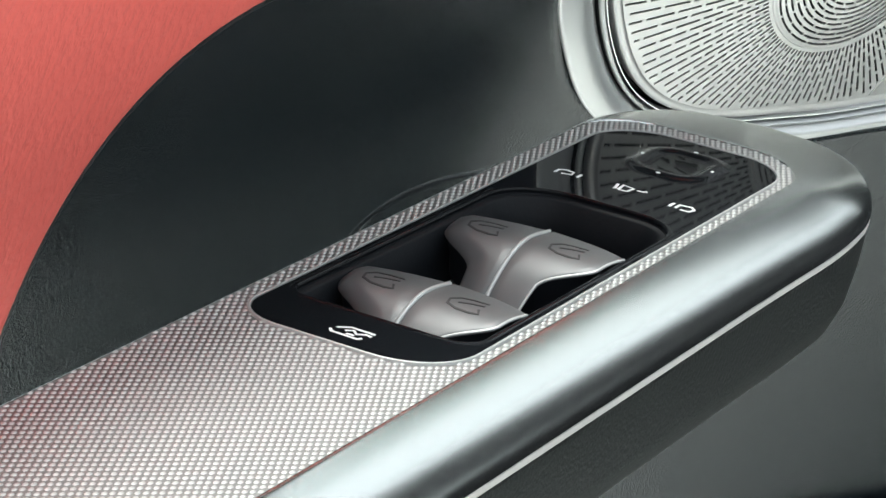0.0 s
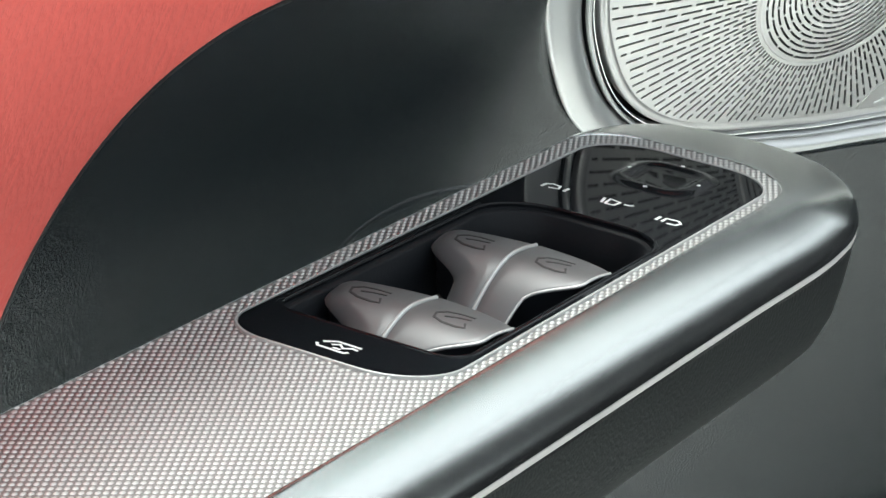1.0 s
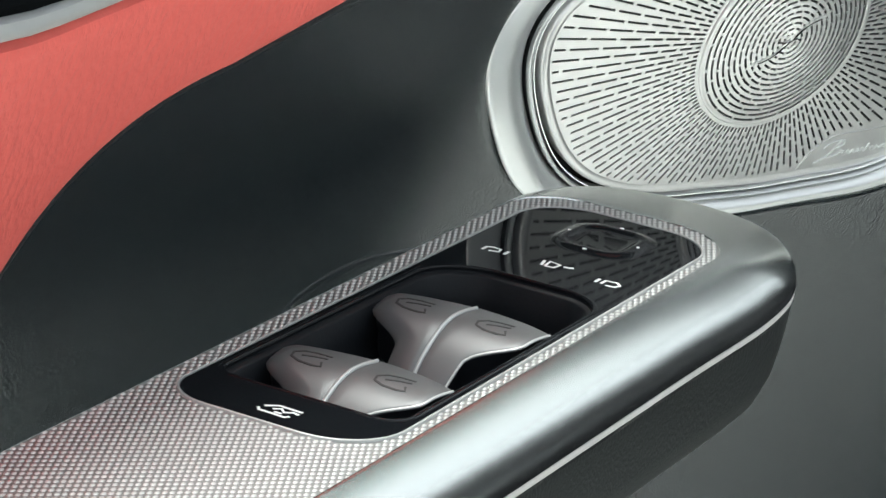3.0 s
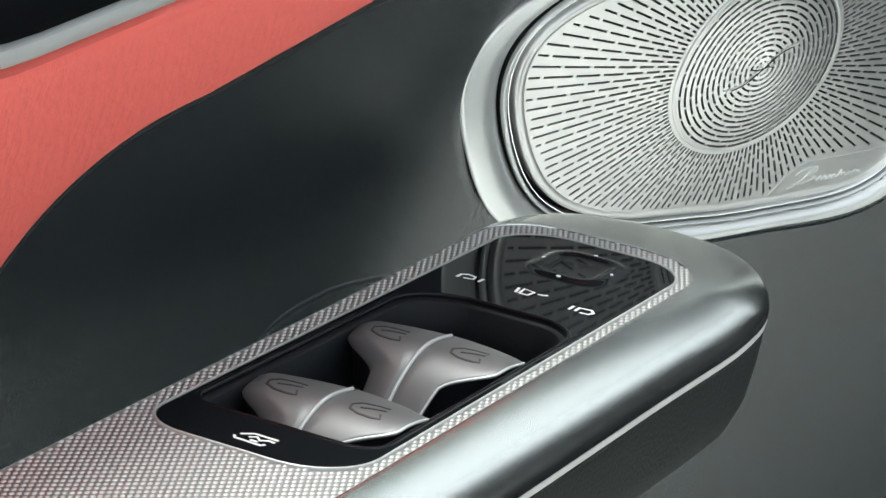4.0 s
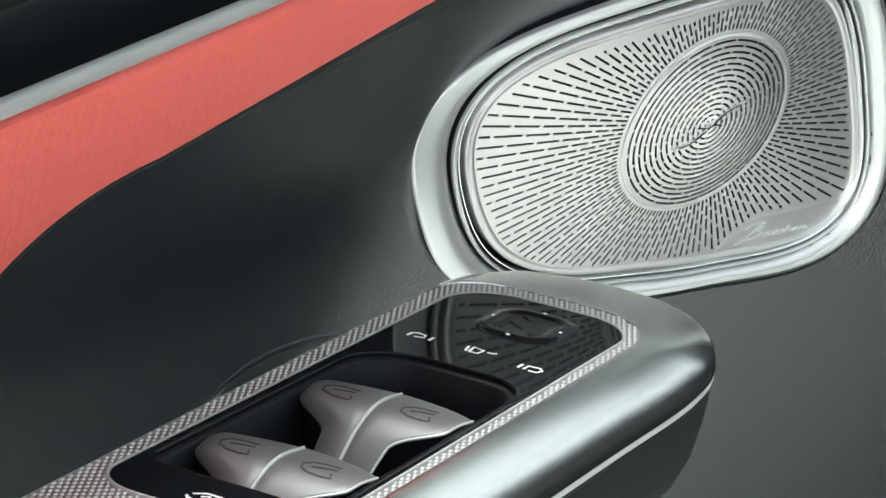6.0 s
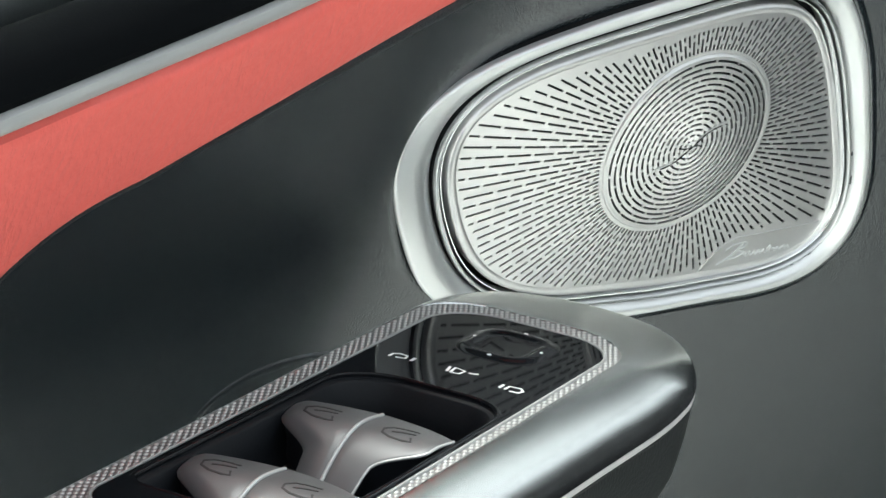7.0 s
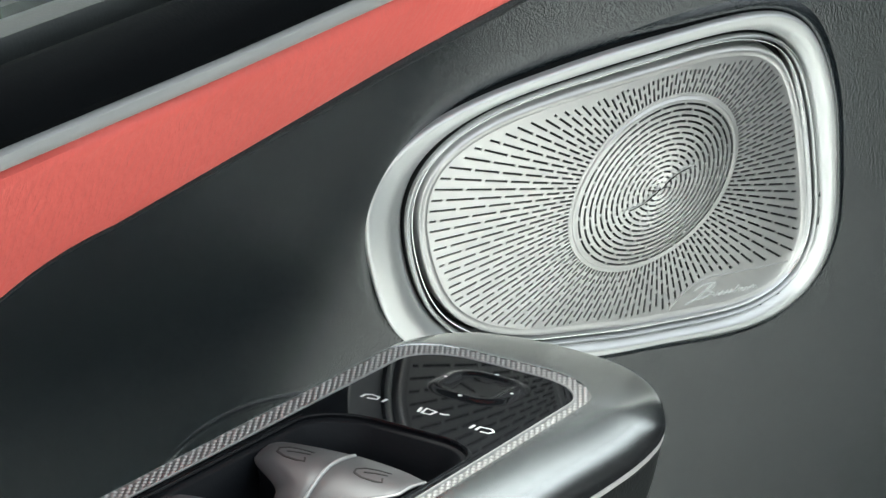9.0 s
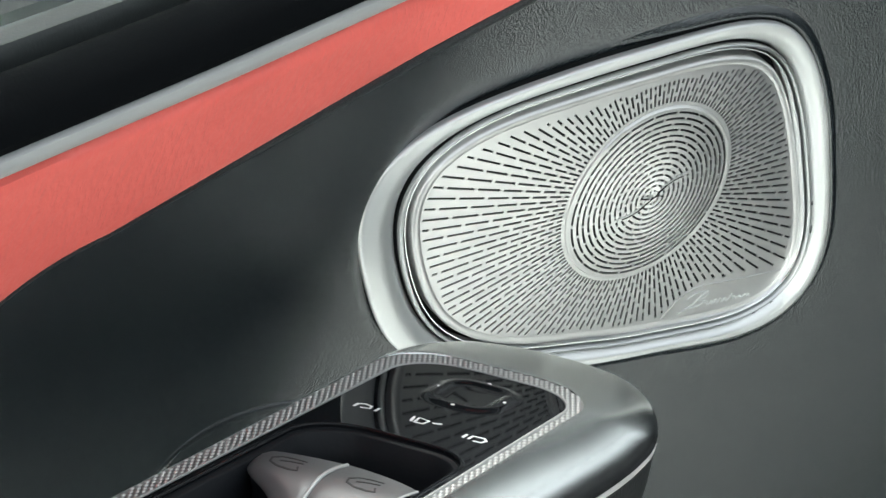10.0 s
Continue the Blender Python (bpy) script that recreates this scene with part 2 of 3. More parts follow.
OUTER = outline(0.13906, [(0.00764, 0.01287), (-0.02916, 0.00212), (0.00896, 0.00769), (0.00099, 0.00722), (0.00162, 0.00079), (0.00078, 0.00082), (0.00060, -0.00150), (0.00040, 0.00028), (0.00017, -0.00063), (-0.00015, 0.00026)])
INNER = outline(0.15718, [(0.0039, 0.02468), (-0.0327, 0.00242), (0.00993, 0.00719), (0.00166, 0.0084), (0.00193, 0.00028), (0.00063, 0.00167), (0.00084, -0.00106), (0.00038, -0.0001), (0.0, -0.00056)])
OUTER = [(x + 0.19, y - 0.17) for x, y in OUTER]
FIELD = outline(0.18274, [(0.00236, 0.03533), (-0.04285, -0.00159), (0.01384, 0.0086), (0.00176, 0.00927), (0.00503, 0.00113), (0.00074, 0.00298), (0.00152, -0.00227), (-0.00004, -0.00037), (0.00024, -0.0017)])


def reach(line, ang):
    """How far an outline lies from the middle in a direction."""
    dx, dy, best = math.cos(ang), math.sin(ang), 0.0
    for i in range(len(line)):
        (ax, ay), (bx, by) = line[i - 1], line[i]
        ex, ey = bx - ax, by - ay
        det = dx * -ey + dy * ex
        if abs(det) > 1e-9:
            r = (ax * -ey + ay * ex) / det
            s = (dx * ay - dy * ax) / det
            if -1e-6 <= s <= 1 + 1e-6 and r > best:
                best = r
    return best


def between(q):
    """Outlines from the outer edge (0) to the inner edge of the surround (1), and further in, 0.8 cm for each 1."""
    if q > 1:
        return shifted(INNER, -0.8 * (q - 1))
    return [(a[0] + (b[0] - a[0]) * q, a[1] + (b[1] - a[1]) * q) for a, b in zip(OUTER, INNER)]


def ring(prof):
    bm = bmesh.new()
    grid(bm, [[on_speaker(x, y, h) for x, y in between(q)] for q, h in prof], True)
    return bm


# the lower panel, with an opening behind the speaker
bm = bmesh.new()
xs = [-45 + i * 0.5 for i in range(181)]
grid(bm, [[skin(x, -30 + (belt(min(x, 14)) + 30.2) * k / 120) for x in xs] for k in range(121)])
HOLE = shifted(OUTER, -0.35)


def over_hole(f):
    d = f.calc_center_median() / CM - SPOT
    return inside(HOLE, d.dot(S1), d.dot(S2))


bmesh.ops.delete(bm, geom=[f for f in bm.faces if over_hole(f)], context="FACES")
part("lower_panel", bm, PANEL, door, "dark grey grained plastic lower door panel")

slope = [(0.30 + 0.064 * k, -0.045 - 0.42 * (k / 10) ** 2.2) for k in range(11)]
part("bezel", ring([(0.02, -0.30), (0.0, -0.20), (0.005, -0.14), (0.025, -0.085), (0.06, -0.055), (0.12, -0.045)] + slope + [(0.945, -1.1)]), SURROUND, speaker, "wide satin silver surround")
# flank painted dark for the shade round the surround and its mirror image
part("bezel_flank", ring([(0.03, -0.18), (0.03, -1.4)]), GAP, speaker, "flank behind the surround, painted dark for the shade round it")
part("inner_ring", ring([(0.97, -0.34), (0.975, -0.26), (0.99, -0.21), (1.02, -0.185), (1.07, -0.18), (1.11, -0.21), (1.13, -0.28), (1.13, -1.0)]), RING, speaker, "satin ring round the grille")
# dark cylinder added over the ring's flank, so the surround's slope reflects dark
part("ring_flank", ring([(0.972, -0.30), (0.972, -1.1)]), GAP, speaker, "outer flank of the ring, painted dark to darken the surround's slope")
part("thin_ring", ring([(1.21, -1.0), (1.21, -0.34), (1.235, -0.30), (1.265, -0.30), (1.29, -0.34), (1.29, -1.0)]), CHROME, speaker, "fine polished line inside the ring")
part("recess", ring([(0.90, -0.92), (1.75, -0.94)]), GAP, speaker, "dark gap between the rings")
bm = bmesh.new()



def lip(x, y, up):
    """A point of the lip, so far above the panel; the lip fades where the panel turns away."""
    k = max(0.0, min(1.0, (x + 6.0) / 6.0))
    w = SPOT + on_speaker(x, y)
    down = (door_y(w.x, w.z) - w.y) * SN.y
    return on_speaker(x, y, down - 0.10 + (up + 0.10) * k * k * (3 - 2 * k))


grid(bm, [[lip(x, y, up) for x, y in shifted(OUTER, d)] for d, up in ((0.01, -0.4), (0.02, 0.03), (0.05, 0.10), (0.10, 0.13), (0.17, 0.13), (0.26, 0.09), (0.37, 0.03), (0.50, -0.05))], True)
part("surround_lip", bm, PANEL, speaker, "soft raised lip of dark plastic round the speaker")

RIM = between(1.475)


DOME = [reach(RIM, 2 * math.pi * k / 360) for k in range(361)]


SWELL = 0.62
# the camera's mean line of sight; the swell keeps its place in view
SIGHT_LINE = Vector((0.913, 0.331, -0.236)) / 0.594


def on_grille(x, y, h=0.0):
    """The grille swells towards its middle and falls away at the rim, shifted along the camera's line of sight."""
    a = math.degrees(math.atan2(y, x)) % 360
    k = min(359, int(a))
    r = math.hypot(x, y) / (DOME[k] + (DOME[k + 1] - DOME[k]) * (a - k))
    q = min(1.0, r * r)
    away = 0.5 + 0.5 * math.cos(radians(a - 25))
    return on_speaker(x, y, h - 0.25 * q) + SIGHT_LINE * ((SWELL - 0.25) * (q - 0.3) * away)


def slot_limit(ang):
    r = min(reach(FIELD, ang), reach(RIM, ang) - 0.36)
    # the slots leave the badge plate free
    for step in range(200):
        x, y = r * math.cos(ang), r * math.sin(ang)
        edge = -3.46 - 0.035 * (7.5 - x) if x > 4.0 else -3.58 - 1.05 * (4.0 - x) ** 1.3
        if x > 2.6 and y < edge:
            r -= 0.04
        else:
            break
    return r


SPOKES, SLOT, R0, STEP = 140, 0.074, 3.14, 1.165
LIMIT = [slot_limit(2 * math.pi * i / SPOKES) for i in range(SPOKES)]
bm = bmesh.new()
radii, kinds = [2.98], []
for m in range(19):
    c = R0 * STEP ** (m / 2)
    radii += [c - 0.065, c + 0.065] if m else [c]
    kinds += ([None] if m == 0 else ["dash", m % 2])
for i in range(SPOKES):
    mid = 2 * math.pi * i / SPOKES
    nxt = 2 * math.pi * (i + 1) / SPOKES
    lim = [LIMIT[i], LIMIT[i], LIMIT[(i + 1) % SPOKES]]
    rim = [reach(RIM, a) for a in (mid - SLOT / 2 / lim[0], mid + SLOT / 2 / lim[1], nxt - SLOT / 2 / lim[2])]
    angs = lambda r: (mid - SLOT / 2 / r, mid + SLOT / 2 / r, nxt - SLOT / 2 / r)
    rows = []
    for r in radii:
        row = []
        for k in range(3):
            rr = min(r, lim[k])
            a = angs(rr)[k]
            row.append(on_grille(rr * math.cos(a), rr * math.sin(a), 0.0))
        rows.append(row)
    row = []
    for k in range(3):
        a = angs(lim[k])[k]
        row.append(on_grille(rim[k] * math.cos(a) * 0.985, rim[k] * math.sin(a) * 0.985, 0.0))
    rows.append(row)
    vs = [[bm.verts.new(p * CM) for p in row] for row in rows]
    for j in range(len(rows) - 1):
        hole = 0 < j < len(radii) - 1 and (kinds[j] == "dash" or kinds[j] != i % 2) and kinds[j] is not None
        if radii[min(j, len(radii) - 1)] >= lim[0] - 0.10:
            hole = False
        for k in range(2):
            if k == 0 and hole:
                continue
            q = [vs[j][k], vs[j][k + 1], vs[j + 1][k + 1], vs[j + 1][k]]
            kept = []
            for v in q:
                if all((v.co - o.co).length > 1e-7 for o in kept):
                    kept.append(v)
            if len(kept) > 2:
                bm.faces.new(kept)
grille = part("grille", bm, SILVER, speaker, "matt silver grille with rows of radiating slots", smooth=0)
sol = grille.modifiers.new("thickness", "SOLIDIFY")
sol.thickness, sol.offset = 0.0004, -1.0 if grille.data.polygons[0].normal.dot(SN) > 0 else 1.0
bm = bmesh.new()
grid(bm, [[on_grille(x, y, h) for x, y in shifted(RIM, -d)] for d, h in ((0.0, -0.5), (0.0, -0.06), (0.03, 0.0), (0.08, 0.035), (0.15, 0.04), (0.22, 0.025), (0.31, -0.012))], True)
part("grille_lip", bm, SILVER, speaker, "folded edge of the grille")
# dark plates added close behind the grille and disc, to darken the slots
bm = bmesh.new()
grid(bm, [[on_grille(x * s, y * s, -0.08) for x, y in RIM] for s in (0.99, 0.5, 0.02)], True)
bm2 = bmesh.new()
bm2.faces.new([bm2.verts.new(on_grille(2.9 * math.cos(a), 2.9 * math.sin(a), 0.0) * CM) for a in (2 * math.pi * k / 64 for k in range(64))])
part("disc_backing", bm2, BACK, speaker, "dark plate behind the centre disc, added to darken its slots")
part("backing", bm, BACK, speaker, "dark plate behind the slots, added to darken them")

# centre disc: rings of short slots, the joints between them drifting round from ring to ring
bm = bmesh.new()
PITCH, HALF, RIM_SLOT, RINGS = 0.184, 0.037, 2.81, 15
swirl = bezier((-1.06, -0.72), (-0.5, -0.62), (-0.2, -0.22), 8)[:-1] + [(-0.2, -0.22), (0, 0), (0.2, 0.22)] + bezier((0.2, 0.22), (0.5, 0.62), (1.06, 0.72), 8)[1:]


def dome(r):
    return 0.05 + 0.14 * (1 - (r / 3.0) ** 2)


def disc_band(r0, r1, cuts):
    """Faces of the disc between two radii, one for each pair of neighbouring angles."""
    vs = [[bm.verts.new(on_grille(r * math.cos(a), r * math.sin(a), dome(r)) * CM) for r in (r0, r1)] for a in cuts]
    for a, b in zip(vs, vs[1:]):
        bm.faces.new((a[0], a[1], b[1], b[0]))


def near_swirl(x, y):
    return min((x - a) ** 2 + (y - b) ** 2 for a, b in swirl) < 0.075 ** 2


FULL = [2 * math.pi * k / 120 for k in range(121)]
edge = 2.93
for k in range(RINGS):
    r = RIM_SLOT - PITCH * k
    disc_band(r + HALF, edge, FULL)
    edge = r - HALF
    count = 20 if r > 0.8 else 10
    slot = 2 * math.pi / count
    joint = min(0.5, 0.08 / (r * slot))
    for m in range(count):
        start = (m - 0.44 * k) * slot
        disc_band(r - HALF, r + HALF, [start, start + joint * slot])
        mids = [start + slot * (joint + (1 - joint) * q / 6) for q in range(7)]
        for a, b in zip(mids, mids[1:]):
            if near_swirl(r * math.cos((a + b) / 2), r * math.sin((a + b) / 2)):
                disc_band(r - HALF, r + HALF, [a, b])
disc_band(0.04, edge, FULL)
disc = part("disc", bm, SILVER, speaker, "round silver centre with rings of short slots", smooth=0)
sol = disc.modifiers.new("thickness", "SOLIDIFY")
sol.thickness, sol.offset = 0.0004, -1.0 if disc.data.polygons[0].normal.dot(SN) > 0 else 1.0
bm = bmesh.new()
grid(bm, [[on_grille(r * math.cos(a), r * math.sin(a), h * 0.8) for a in (2 * math.pi * k / 96 for k in range(96))] for r, h in ((2.89, 0.02), (2.91, 0.07), (2.95, 0.09), (3.0, 0.07), (3.03, 0.0), (3.03, -0.1))], True)
part("disc_rim", bm, SILVER, speaker, "raised edge of the centre disc")
bm = bmesh.new()
stroke(bm, swirl, 0.11, 0.12, 0.205, on_grille)
part("swirl_ridge", bm, SILVER, speaker, "raised silver curve through the centre")
bm = bmesh.new()
stroke(bm, swirl[1:-1], 0.022, 0.12, 0.222, on_grille)
stroke(bm, swirl[6:-6], 0.05, 0.12, 0.224, on_grille)
stroke(bm, [(-0.42, -0.02), (-0.15, -0.05), (0.15, 0.05), (0.42, 0.02)], 0.022, 0.12, 0.220, on_grille)
part("swirl", bm, GAP, speaker, "thin dark curved line at the centre")

bm = bmesh.new()
ridge = bezier((2.92, -5.0), (3.30, -3.84), (4.1, -3.80), 14) + [(4.65, -3.77), (5.93, -3.70), (7.45, -3.62)]
stroke(bm, ridge, 0.05, -0.02, 0.035, on_grille)
part("badge_edge", bm, SILVER, speaker, "fine raised line round the plain corner")
bm = bmesh.new()
stroke(bm, bezier((3.55, -4.85), (4.0, -4.75), (4.32, -4.05), 12), 0.05, -0.01, 0.025, on_grille)
stroke(bm, bezier((3.68, -4.30), (3.95, -3.98), (4.45, -4.05), 8) + bezier((4.5, -4.15), (4.45, -4.32), (4.1, -4.36), 8) + bezier((4.5, -4.42), (4.5, -4.70), (3.75, -4.70), 8), 0.04, -0.01, 0.025, on_grille)
wave = [(4.55 + 2.0 * t, -4.56 + 0.10 * t + 0.09 * math.sin(62 * t) * (1 - 0.4 * t) + (0.12 if 0.52 < t < 0.6 or 0.86 < t < 0.9 else 0.0)) for t in (i / 110 for i in range(111))]
stroke(bm, wave, 0.04, -0.01, 0.025, on_grille)
part("badge_mark", bm, SURROUND, speaker, "pale flowing script mark")

# ---- the armrest ----
armrest = thing("armrest", "door armrest with satin metal edge and woven metal inlay", "armrest")
EDGE = rounded([(-36, 2.75), (-36, -2.71), (2.70, -2.61), (2.70, 3.25)], [0.05, 0.05, 1.95, 1.65], 16, 30)


def even(line, step):
    """The same closed line with points at even steps."""
    ring_ = [Vector(p) for p in line] + [Vector(line[0])]
    out, rest = [], 0.0
    for a, b in zip(ring_, ring_[1:]):
        d = (b - a).length
        while rest < d:
            out.append(tuple(a.lerp(b, rest / d)))
            rest += step
        rest -= d
    return out


STEP_E = 0.2
EDGE = even(EDGE, STEP_E)
NORM = outward(EDGE)


def reach_out(n):
    """How far the metal edge leans out: hardly at all on the door's side, most at the front."""
    nx, ny = n
    side, front = max(0.0, ny), max(0.0, nx)
    return 0.12 * side ** 2 + 2.85 * front ** 2 + 0.98 * min(0.0, ny) ** 2 + 1.0 * side * front + 0.45 * front * max(0.0, -ny)


def softened(values, width):
    """Values along the closed edge, blended with their neighbours."""
    k = int(3 * width / STEP_E)
    w = [math.exp(-0.5 * (m * STEP_E / width) ** 2) for m in range(-k, k + 1)]
    total, n = sum(w), len(values)
    return [sum(w[m + k] * values[(i + m) % n] for m in range(-k, k + 1)) / total for i in range(n)]


LEAN = list(zip(softened([n[0] * reach_out(n) for n in NORM], 2.2), softened([n[1] * reach_out(n) for n in NORM], 2.2)))
NOSE = softened([max(0.0, n[0]) for n in NORM], 0.5)


HIGH = softened([min(1.0, 1.35 * max(0.0, n[0])) for n in NORM], 0.9)
RAISE = 0.5


def crown(u, high):
    """Height of the metal edge: gently sloped beside the inlay, then rolling down to the strip; flatter and fuller at the tip."""
    low = 0.33 * u + 0.07 * u ** 2.2 + 0.60 * (1 - math.sqrt(max(0.0, 1 - u * u)))
    full = 0.18 * u + 0.82 * (1 - math.sqrt(max(0.0, 1 - u ** 4)))
    return 0.025 - 1.205 * low * (1 - high) - (1.205 - RAISE) * full * high


bm = bmesh.new()
rows = [[(x + lx * d, y + ly * d, z) for (x, y), (lx, ly) in zip(EDGE, LEAN)] for d, z in ((0.0, -0.08), (0.0, 0.0), (0.02, 0.02))]
for k in range(29):
    u = math.sin(math.pi / 2 * k / 28) * 0.6 + 0.4 * k / 28
    rows.append([(x + lx * (0.06 + 1.595 * u), y + ly * (0.06 + 1.595 * u), crown(u, high)) for (x, y), (lx, ly), high in zip(EDGE, LEAN, HIGH)])
rows += [[(x + lx * d, y + ly * d, z + RAISE * high) for (x, y), (lx, ly), high in zip(EDGE, LEAN, HIGH)] for d, z in ((1.655, -1.21), (1.60, -1.22))]
grid(bm, rows, True)
part("metal_edge", bm, SATIN, armrest, "rounded satin aluminium edge", smooth=60)


def skirt(prof):
    bm = bmesh.new()
    grid(bm, [[(x + lx * d - f * nose, y + ly * d, z + RAISE * high * max(0.0, 1 - max(0.0, -1.4 - z) / 3)) for (x, y), (lx, ly), nose, high in zip(EDGE, LEAN, NOSE, HIGH)] for d, z, f in prof], True)
    return bm


part("accent_strip", skirt([(1.58, -1.24, 0), (1.64, -1.25, 0), (1.645, -1.40, 0), (1.58, -1.43, 0), (1.5, -1.43, 0)]), STRIP, armrest, "thin pale metal strip under the edge", smooth=50)
part("shadow_gap", skirt([(1.5, -1.2, 0), (1.5, -1.56, 0)]), GAP, armrest, "narrow dark gap")
part("body", skirt([(1.50, -1.50, 0), (1.60, -1.53, 0), (1.62, -1.7, 0.1), (1.60, -2.3, 0.5), (1.52, -3.1, 1.3), (1.3, -3.75, 2.5), (0.9, -4.25, 4.0), (0.2, -4.55, 6.0), (-1.2, -4.7, 8.0)]), DARK, armrest, "dark soft plastic underside", smooth=60)

FACE = rounded([(-16.38, 2.5), (-16.38, -2.34), (1.9, -2.28), (1.9, 2.58)], [1.05, 1.55, 1.5, 1.5], 12, 16)
part("inlay_base", sheet([EDGE, shifted(FACE, 0.02)], -0.02), MESH_BASE, armrest, "dark ground of the woven inlay", smooth=0)


# small oval beads on a slanting lattice
A, B = (0.103, -0.104), (0.197, 0.086)
FACE_OUT = shifted(FACE, 0.08)
EDGE_IN = shifted(EDGE, 0.01)


def bead_points(x, y):
    pts = []
    for ring_r, lz in ((1.0, 0.0), (0.8, 0.62), (0.42, 0.92)):
        for k in range(8):
            pts.append(((x + 0.082 * ring_r * math.cos(k * 0.7854)) * CM, (y + 0.05 * ring_r * math.sin(k * 0.7854)) * CM, (-0.018 + 0.027 * lz) * CM))
    return pts + [(x * CM, y * CM, 0.011 * CM)]


def bead_faces(base):
    faces = []
    for lev in (0, 8):
        for k in range(8):
            n = (k + 1) % 8
            faces.append((base + lev + k, base + lev + n, base + lev + 8 + n, base + lev + 8 + k))
    return faces + [(base + 16 + k, base + 16 + (k + 1) % 8, base + 24) for k in range(8)]


def bead_mesh(name, points, faces):
    me = bpy.data.meshes.new(name)
    me.from_pydata(points, [], faces)
    me.materials.append(MESH)
    for p in me.polygons:
        p.use_smooth = True
    return me


ONE_BEAD = bead_mesh("bead", bead_points(0, 0), bead_faces(0))
points, faces = [], []
for row in range(-200, 90):
    for col in range(-200, 200):
        x, y = col * A[0] + row * B[0], col * A[1] + row * B[1]
        if not (-33 < x < 3 and -2.7 < y < 3.3) or not inside(EDGE_IN, x, y) or inside(FACE_OUT, x, y):
            continue
        if -18.3 < x < -16.7:
            bead = new("bead", ONE_BEAD)
            bead.parent = armrest
            bead.location = (x * CM, y * CM, 0)
        else:
            faces += bead_faces(len(points))
            points += bead_points(x, y)
beads = new("woven_texture", bead_mesh("woven_texture", points, faces))
beads.parent = armrest
tagged(beads, "bright woven metal texture of small oval beads", kind="stuff")

# ---- the switch panel ----
switches = thing("switch_panel", "gloss black switch panel with four satin window rockers and mirror control", "switch panel")
WELL = rounded([(-14.6, 2.28), (-14.6, -2.10), (-4.3, -2.10), (-4.3, 2.28)], [0.45, 0.6, 1.2, 1.5], 10, 10)
bm = sheet([FACE, WELL], 0.03)
grid(bm, [[(x, y, z) for x, y in shifted(WELL, d)] for d, z in ((0.0, 0.03), (-0.012, 0.02), (-0.012, -0.03))], True)
grid(bm, [[(x, y, z) for x, y in shifted(FACE, d)] for d, z in ((0.0, 0.03), (0.02, 0.015), (0.03, -0.05))], True)
part("face", bm, GLOSS, switches, "gloss black face plate", smooth=35)
bm = bmesh.new()
grid(bm, [[(x, y, z) for x, y in shifted(WELL, d)] for d, z in ((0.13, 0.028), (0.11, 0.045), (0.07, 0.058), (0.03, 0.056), (0.0, 0.04), (-0.014, 0.0), (-0.014, -0.05))], True)
part("well_rim", bm, GLOSS, switches, "raised gloss black rim round the well", smooth=50)
bm = bmesh.new()
grid(bm, [[(x, y, z) for x, y in shifted(FACE, d)] for d, z in ((0.03, -0.03), (0.03, 0.045), (0.055, 0.055), (0.085, 0.045), (0.09, -0.03))], True)
part("border", bm, SILVER_TRIM, switches, "thin bright line round the panel")
bm = bmesh.new()
grid(bm, [[(x, y, z) for x, y in shifted(WELL, d)] for d, z in ((-0.008, -0.02), (-0.02, -0.09), (-0.12, -0.11), (-0.17, -0.15), (-0.2, -0.9), (-0.35, -1.45))], True)
bm.faces.new([bm.verts.new((x * CM, y * CM, -0.0145)) for x, y in shifted(WELL, -0.35)])
part("well", bm, BLACK, switches, "deep matt black well", smooth=50)

bm = bmesh.new()
tube(bm, [(x, -2.19, 0.032) for x in (-14.0, -10.0, -6.0, -4.6)], 0.02, 6)
tube(bm, [(x, 2.39, 0.032) for x in (-14.2, -10.0, -6.0, -5.3)], 0.02, 6)
part("joint", bm, GAP, switches, "fine joint beside the rockers")


def rocker_z(u):
    """Height of a rocker along its length, u back from its front edge."""
    return 0.10 * math.sin(u * 1.5708) if u < 1 else 0.10 - 0.29 * (u - 1) ** 2


def rocker_half(u, side=-1):
    """Half the width of a pair: a bowed front, broad wings, drawn in behind them to a narrow neck."""
    front = math.sqrt((u + 0.06) / 0.125)
    slim = 0.0
    if side > 0:
        u, slim = u + 0.16, 0.08
    k = max(0.0, min(1.0, (u - 1.50) / 0.85))
    k = k * k * (3 - 2 * k)
    wing = (2.22 - 0.20 * (u - 0.55)) * (1 - k) + (0.98 - 0.16 * (u - 2.16)) * k
    wing -= slim
    d = front - wing
    return 0.5 * (front + wing - math.sqrt(d * d + 0.004))


ROW_U = [-0.05, -0.03, 0.0, 0.05, 0.12, 0.2, 0.3, 0.4, 0.5, 0.58, 0.66, 0.75, 0.9, 1.05, 1.2, 1.35, 1.5, 1.6, 1.68, 1.72, 1.76, 1.8, 1.85, 1.9, 1.96, 2.03, 2.1, 2.18, 2.3, 2.45, 2.6, 2.75, 2.9, 3.1]


